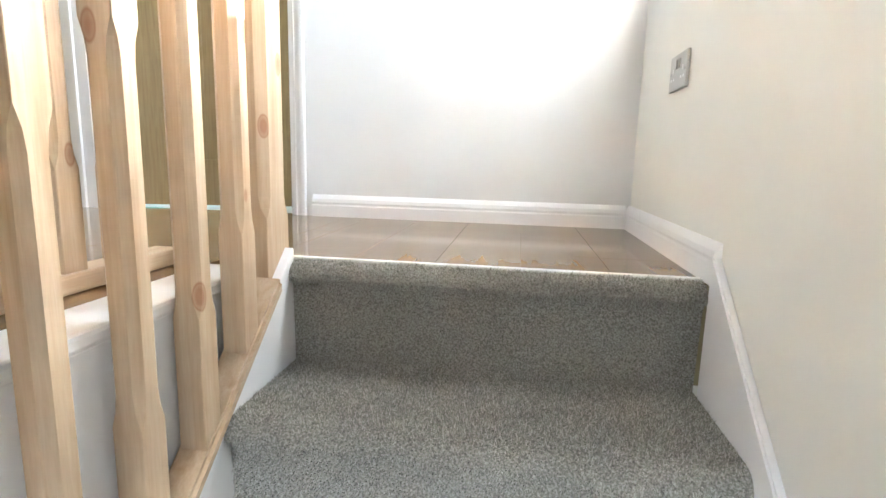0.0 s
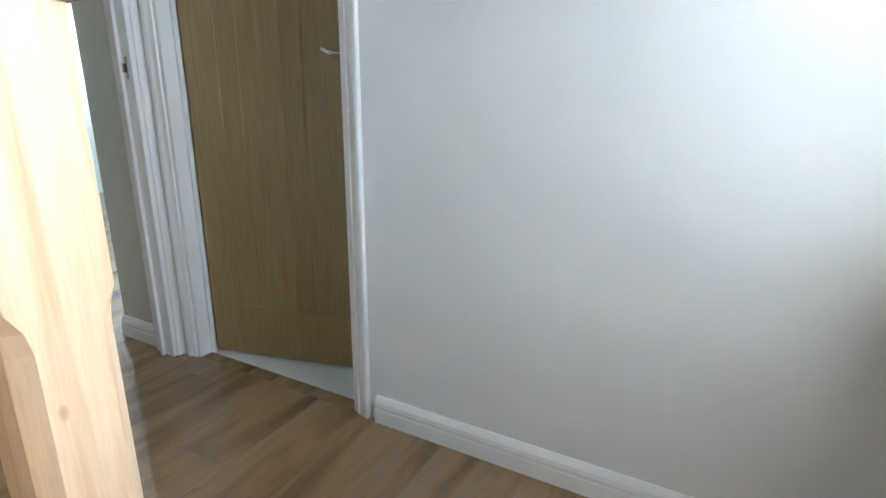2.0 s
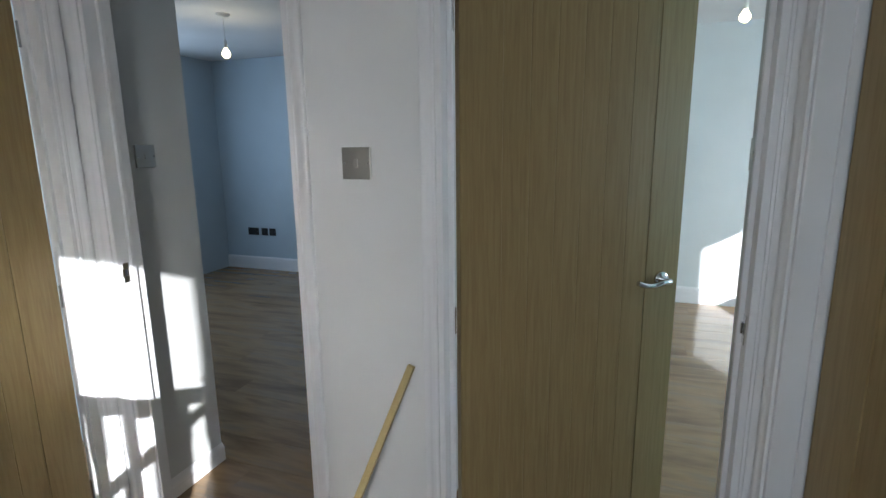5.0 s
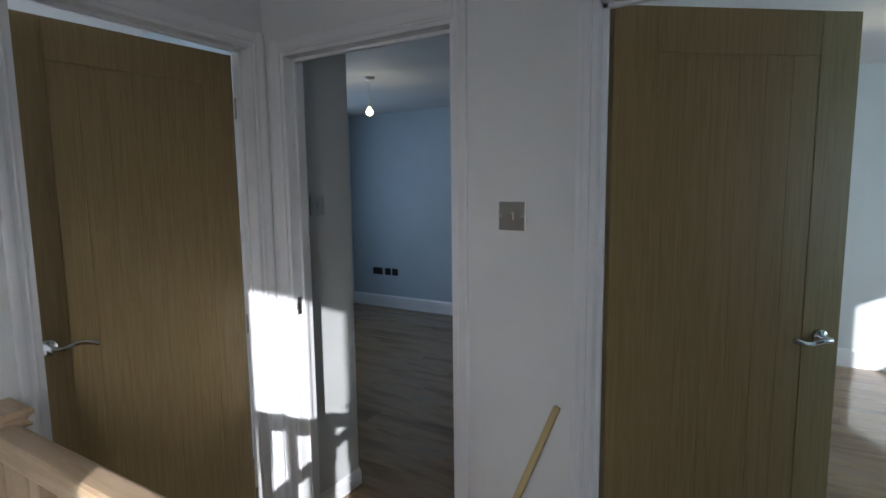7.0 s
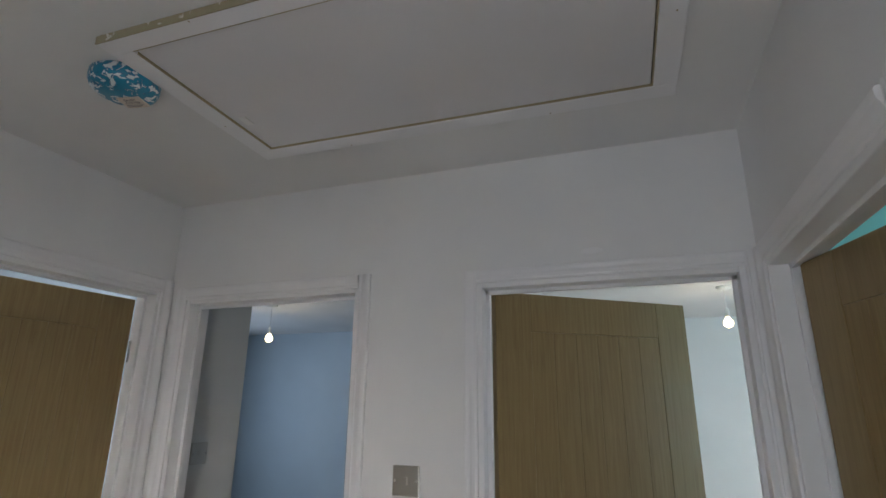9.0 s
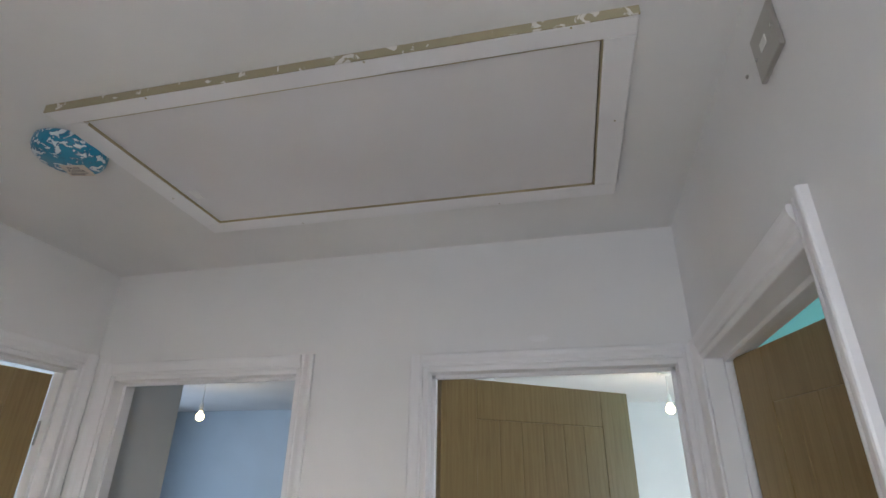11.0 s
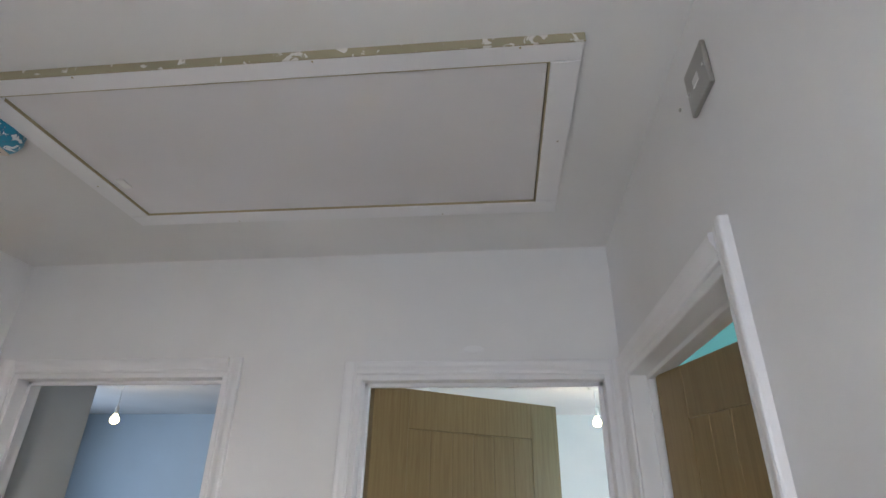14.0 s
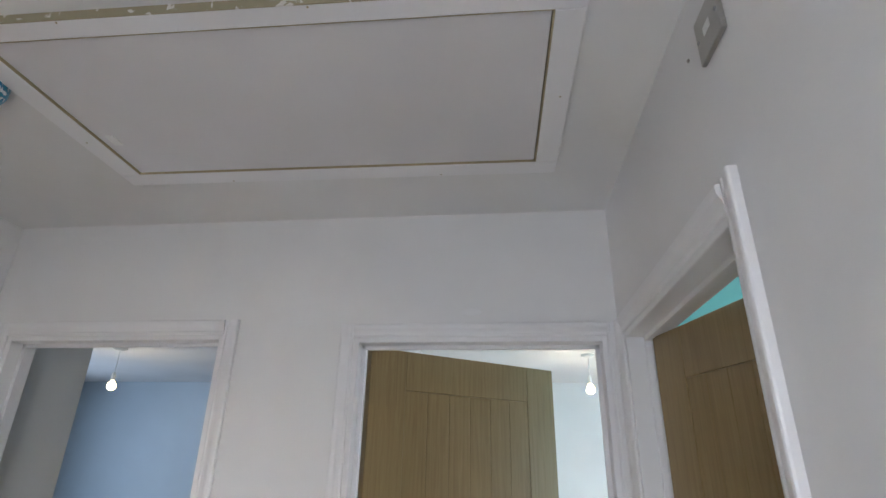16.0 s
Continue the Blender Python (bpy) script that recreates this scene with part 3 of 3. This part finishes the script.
def plate(name, w, h, at, label, mat, kind_):
    """Flat plate accessory; local x across, z up, standing out along -y."""
    p = empty(name, at, label, name.replace("_", " "))
    part("plate", box(-w / 2, w / 2, -0.009, -0.001, -h / 2, h / 2, 0.0025), mat, p)
    if kind_ == "switch":
        part("rocker", box(-0.006, 0.006, -0.0125, -0.009, -0.011, 0.011, 0.0015), mat, p)
    if kind_ == "blank":
        part("rocker", box(-0.012, 0.012, -0.0105, -0.009, -0.008, 0.008, 0.001), PVC, p)
    if kind_ == "socket":
        for sx in (-1, 1):
            part("rocker", box(sx * 0.013 - 0.0075, sx * 0.013 + 0.0075, -0.013, -0.009, 0.008, 0.031, 0.0015), mat, p)
            for dx, dz, a, b in ((0, 0.006, 0.003, 0.006), (-0.011, -0.016, 0.0045, 0.003), (0.011, -0.016, 0.0045, 0.003)):
                part("pin_slot", box(sx * 0.042 + dx - a, sx * 0.042 + dx + a, -0.0096, -0.009, dz - b, dz + b), PVC if mat is STEEL else BLACK, p)
    for sx in (-1, 1):
        part("screw", rod((sx * w * 0.41, -0.0102, 0), (sx * w * 0.41, -0.0088, 0), 0.0034, 10), CHROME, p)
    return p


plate("light_switch", 0.086, 0.086, pose(-1.016, 0, 1.408), "brushed steel light switch on the white landing wall", STEEL, "switch")
plate("light_switch", 0.086, 0.086, pose(-0.012, 0.275, 1.42, 0, 0, -90), "brushed steel light switch just inside a bedroom", STEEL, "switch")
plate("light_switch", 0.086, 0.086, pose(XW - 0.01, 0.26, 1.423, 0, 0, 90), "brushed steel light switch on a grey wall return", STEEL, "switch")
plate("light_switch", 0.086, 0.086, pose(0, -0.988, 1.495, 0, 0, -90), "polished steel light switch beside the bathroom door", STEEL, "switch")
plate("fan_isolator", 0.086, 0.086, pose(0, -0.892, 2.276, 0, 0, -90), "steel isolator plate high above the door", STEEL, "blank")
plate("double_socket", 0.146, 0.090, pose(-0.481, YS, 0.467, 0, 0, 180), "brushed steel double socket on the cream wall", STEEL, "socket")
plate("double_socket", 0.146, 0.086, pose(1.30, YN, 0.49), "black and steel double socket below a patch of sun", BLACK, "socket")
plate("double_socket", 0.146, 0.086, pose(-4.50, YN, 0.455), "dark double socket on the blue wall", BLACK, "socket")
for dx in (0.16, 0.27):
    plate("outlet_plate", 0.086, 0.086, pose(-4.50 + dx, YN, 0.455), "dark single outlet plate on the blue wall", BLACK, "switch")

# ---- pendant lamps ----


def pendant(x, y, drop):
    p = empty("pendant_lamp", pose(x, y, HC), "lit bare bulb on a white ceiling pendant", "pendant lamp", "bedroom pendants")
    part("ceiling_rose", lathe([(0.0495, 0), (0.048, -0.012), (0.030, -0.022), (0.010, -0.026), (0.0005, -0.027)], 28), PVC, p, smooth=True)
    part("cord", rod((0, 0, -0.025), (0, 0, -drop + 0.10), 0.003, 8), PVC, p)
    part("lampholder", lathe([(0.0005, -drop + 0.040), (0.014, -drop + 0.041), (0.015, -drop + 0.075), (0.009, -drop + 0.10)], 20), PVC, p)
    part("bulb", lathe([(0.0005, -drop - 0.031)] + [(0.031 * math.sin(a * math.pi / 12), -drop - 0.031 * math.cos(a * math.pi / 12)) for a in range(1, 9)] + [(0.016, -drop + 0.032), (0.012, -drop + 0.042)], 24), GLOW, p, "glowing warm lamp bulb", smooth=True).visible_shadow = False
    d = bpy.data.lights.new("bulb_light", 'POINT')
    d.energy, d.color, d.shadow_soft_size = 0.8, (1.0, 0.80, 0.50), 0.03
    new("bulb_light", d).location = (x, y, HC - drop)


pendant(0.273, 2.375, 0.25)
pendant(-3.19, 2.067, 0.28)

# ---- cable and stick ----
cb = tube([(-0.100, -1.199, 1.243), (-0.101, -1.202, 1.215), (-0.100, -1.209, 1.199), (-0.095, -1.240, 1.242), (-0.090, -1.276, 1.287), (-0.080, -1.322, 1.350), (-0.066, -1.345, 1.390), (-0.035, -1.372, 1.46), (0.0, -1.38, 1.50)], 0.0023, "loose_cable", GLOSS)
tagged(cb, "thin white cable looping out of the landing wall", "cable")

sk = part("timber_stick", box(-0.010, 0.010, -0.010, 0.010, 0, 0.930, 0.003), STICK)
foot, top = Vector((-1.16, -0.26, 0.0)), Vector((-0.868, -0.013, 0.845))
sk.matrix_basis = Matrix.Translation(foot) @ Vector((0, 0, 1)).rotation_difference(top - foot).to_matrix().to_4x4()
tagged(sk, "slim pale timber stick leaning on the white wall", "stick")

def strike(at, label):
    p = empty("strike_plate", at, label, "strike plate", "door strikes")
    part("plate", box(-0.012, 0.012, -0.0022, -0.0005, -0.035, 0.035, 0.0008), CHROME, p)
    part("lip", box(-0.018, -0.010, -0.006, -0.0005, -0.014, 0.014, 0.001), CHROME, p)
    part("latch_hole", box(-0.006, 0.006, -0.0026, -0.0021, -0.012, 0.012), BLACK, p)
    return p


strike(pose(B0 + 0.022, 0.028, 1.03, 0, 0, 90), "chrome latch strike plate set in the white door lining")
strike(pose(C1 - 0.022, 0.028, 1.03, 0, 0, -90), "chrome latch strike plate set in the white door lining")
for x, y in ((-0.36, -0.297), (0.12, -0.297), (0.50, -0.297), (-0.30, 0.292), (0.30, 0.292), (0.59, -0.02), (-0.59, 0.08)):
    part("nail_head", rod((x, y, -0.0216), (x, y, -0.0205), 0.0022, 8), BARE, hatch)
sc = part("wall_screw", lathe([(0.0035, 0), (0.0038, 0.002), (0.002, 0.0035), (0.0005, 0.0036)], 12), STEEL, None, "", pose(0, -0.79, 2.30, 0, -90, 0))
tagged(sc, "small steel screw fixed in the white wall", "screw")
# Raised gloss oval added to give the bright reflected spot above the doorway.
fp = part("glint_disc", lathe([(0.032, 0), (0.026, 0.0012), (0.012, 0.0018), (0.0005, 0.002)], 20), GLOSS, None, "", pose(-0.43, 0, 2.075, 90, 0, 0) @ Matrix.Diagonal((1.0, 0.35, 1.0, 1.0)))
tagged(fp, "thin glossy oval standing in for a spot of reflected light over the doorway", "filler patch")

# ---- bedroom radiator and wardrobe ----
rad = empty("column_radiator", pose(XCE - 0.1, 3.33, 0, 0, 0, 90), "anthracite column radiator below the bedroom window", "radiator")
for k in range(11):
    part("column", box(-0.28 + k * 0.05, -0.245 + k * 0.05, -0.03, 0.03, 0.17, 0.77, 0.014, 3), IRON, rad)
for z in (0.2, 0.74):
    part("header", rod((-0.28, 0, z), (0.26, 0, z), 0.016, 12), IRON, rad)
for x in (-0.30, 0.285):
    part("pipe", rod((x, 0, 0), (x, 0, 0.2), 0.008, 10), CHROME, rad, "chrome feed pipe")

wd = empty("wardrobe", pose(-2.56, YN - 0.3, 0), "built-in wardrobe with a mirrored door in a dark frame", "wardrobe")
part("body", box(-0.5, 1.50, -0.28, 0.29, 0.0, 2.24, 0.004), BLACK, wd)
part("bulkhead", box(-0.5, 1.50, -0.28, 0.29, 2.242, HC - 0.002, 0.002), GREY, wd)
for k in range(3):
    part("mirror_door", box(-0.44 + k * 0.64, 0.18 + k * 0.64, -0.30, -0.282, 0.08, 2.18, 0.003), MIRROR, wd, "mirrored sliding door")

# ---- laminate planks ----
PW, PL = 0.192, 1.29


def planks(x0, x1, y0, y1, seed):
    r = random.Random(seed)
    y = y0
    while y < y1 - 0.004:
        yb = min(y + PW, y1)
        x = x0 - r.uniform(0.1, PL - 0.15)
        while x < x1:
            a, b = max(x, x0), min(x + PL, x1)
            if b - a > 0.01:
                bm = bmesh.new()
                g = 0.0002
                cx, cy = (a + b) / 2, (y + yb) / 2
                v = add_box(bm, a + g - cx, b - g - cx, y + g - cy, yb - g - cy, -0.0115, 0.0)
                for q in v[4:]:
                    q.co.x -= math.copysign(0.0005, q.co.x)
                    q.co.y -= math.copysign(0.0005, q.co.y)
                add_box(bm, a + g - cx, b - g - cx, y + g - cy, yb - g - cy, -0.0118, -0.0014)
                part("plank", bm, PLANK, floor, at=pose(cx, cy, 0))
            x += PL
        y = yb


planks(XW, 0.0, LY + 0.0, 0.0, 1)
planks(X0 + 0.05, 0.0, YS, LY, 2)
planks(B0, B1, 0.0, 0.1, 3)
planks(C0, C1, 0.0, 0.1, 4)
planks(-0.94, XCE, 0.35, YN, 5)
planks(-0.94, -0.012, 0.1, 0.35, 6)
planks(0.0, 0.05, D0, D1, 11)
planks(XW - 0.1, XW, A0, A1, 12)
planks(XBW, -1.04, 0.49, YN, 7)
planks(XW - 0.01, -1.04, 0.1, 0.49, 8)
planks(XBW, XW - 0.1, LY, 0.39, 9)
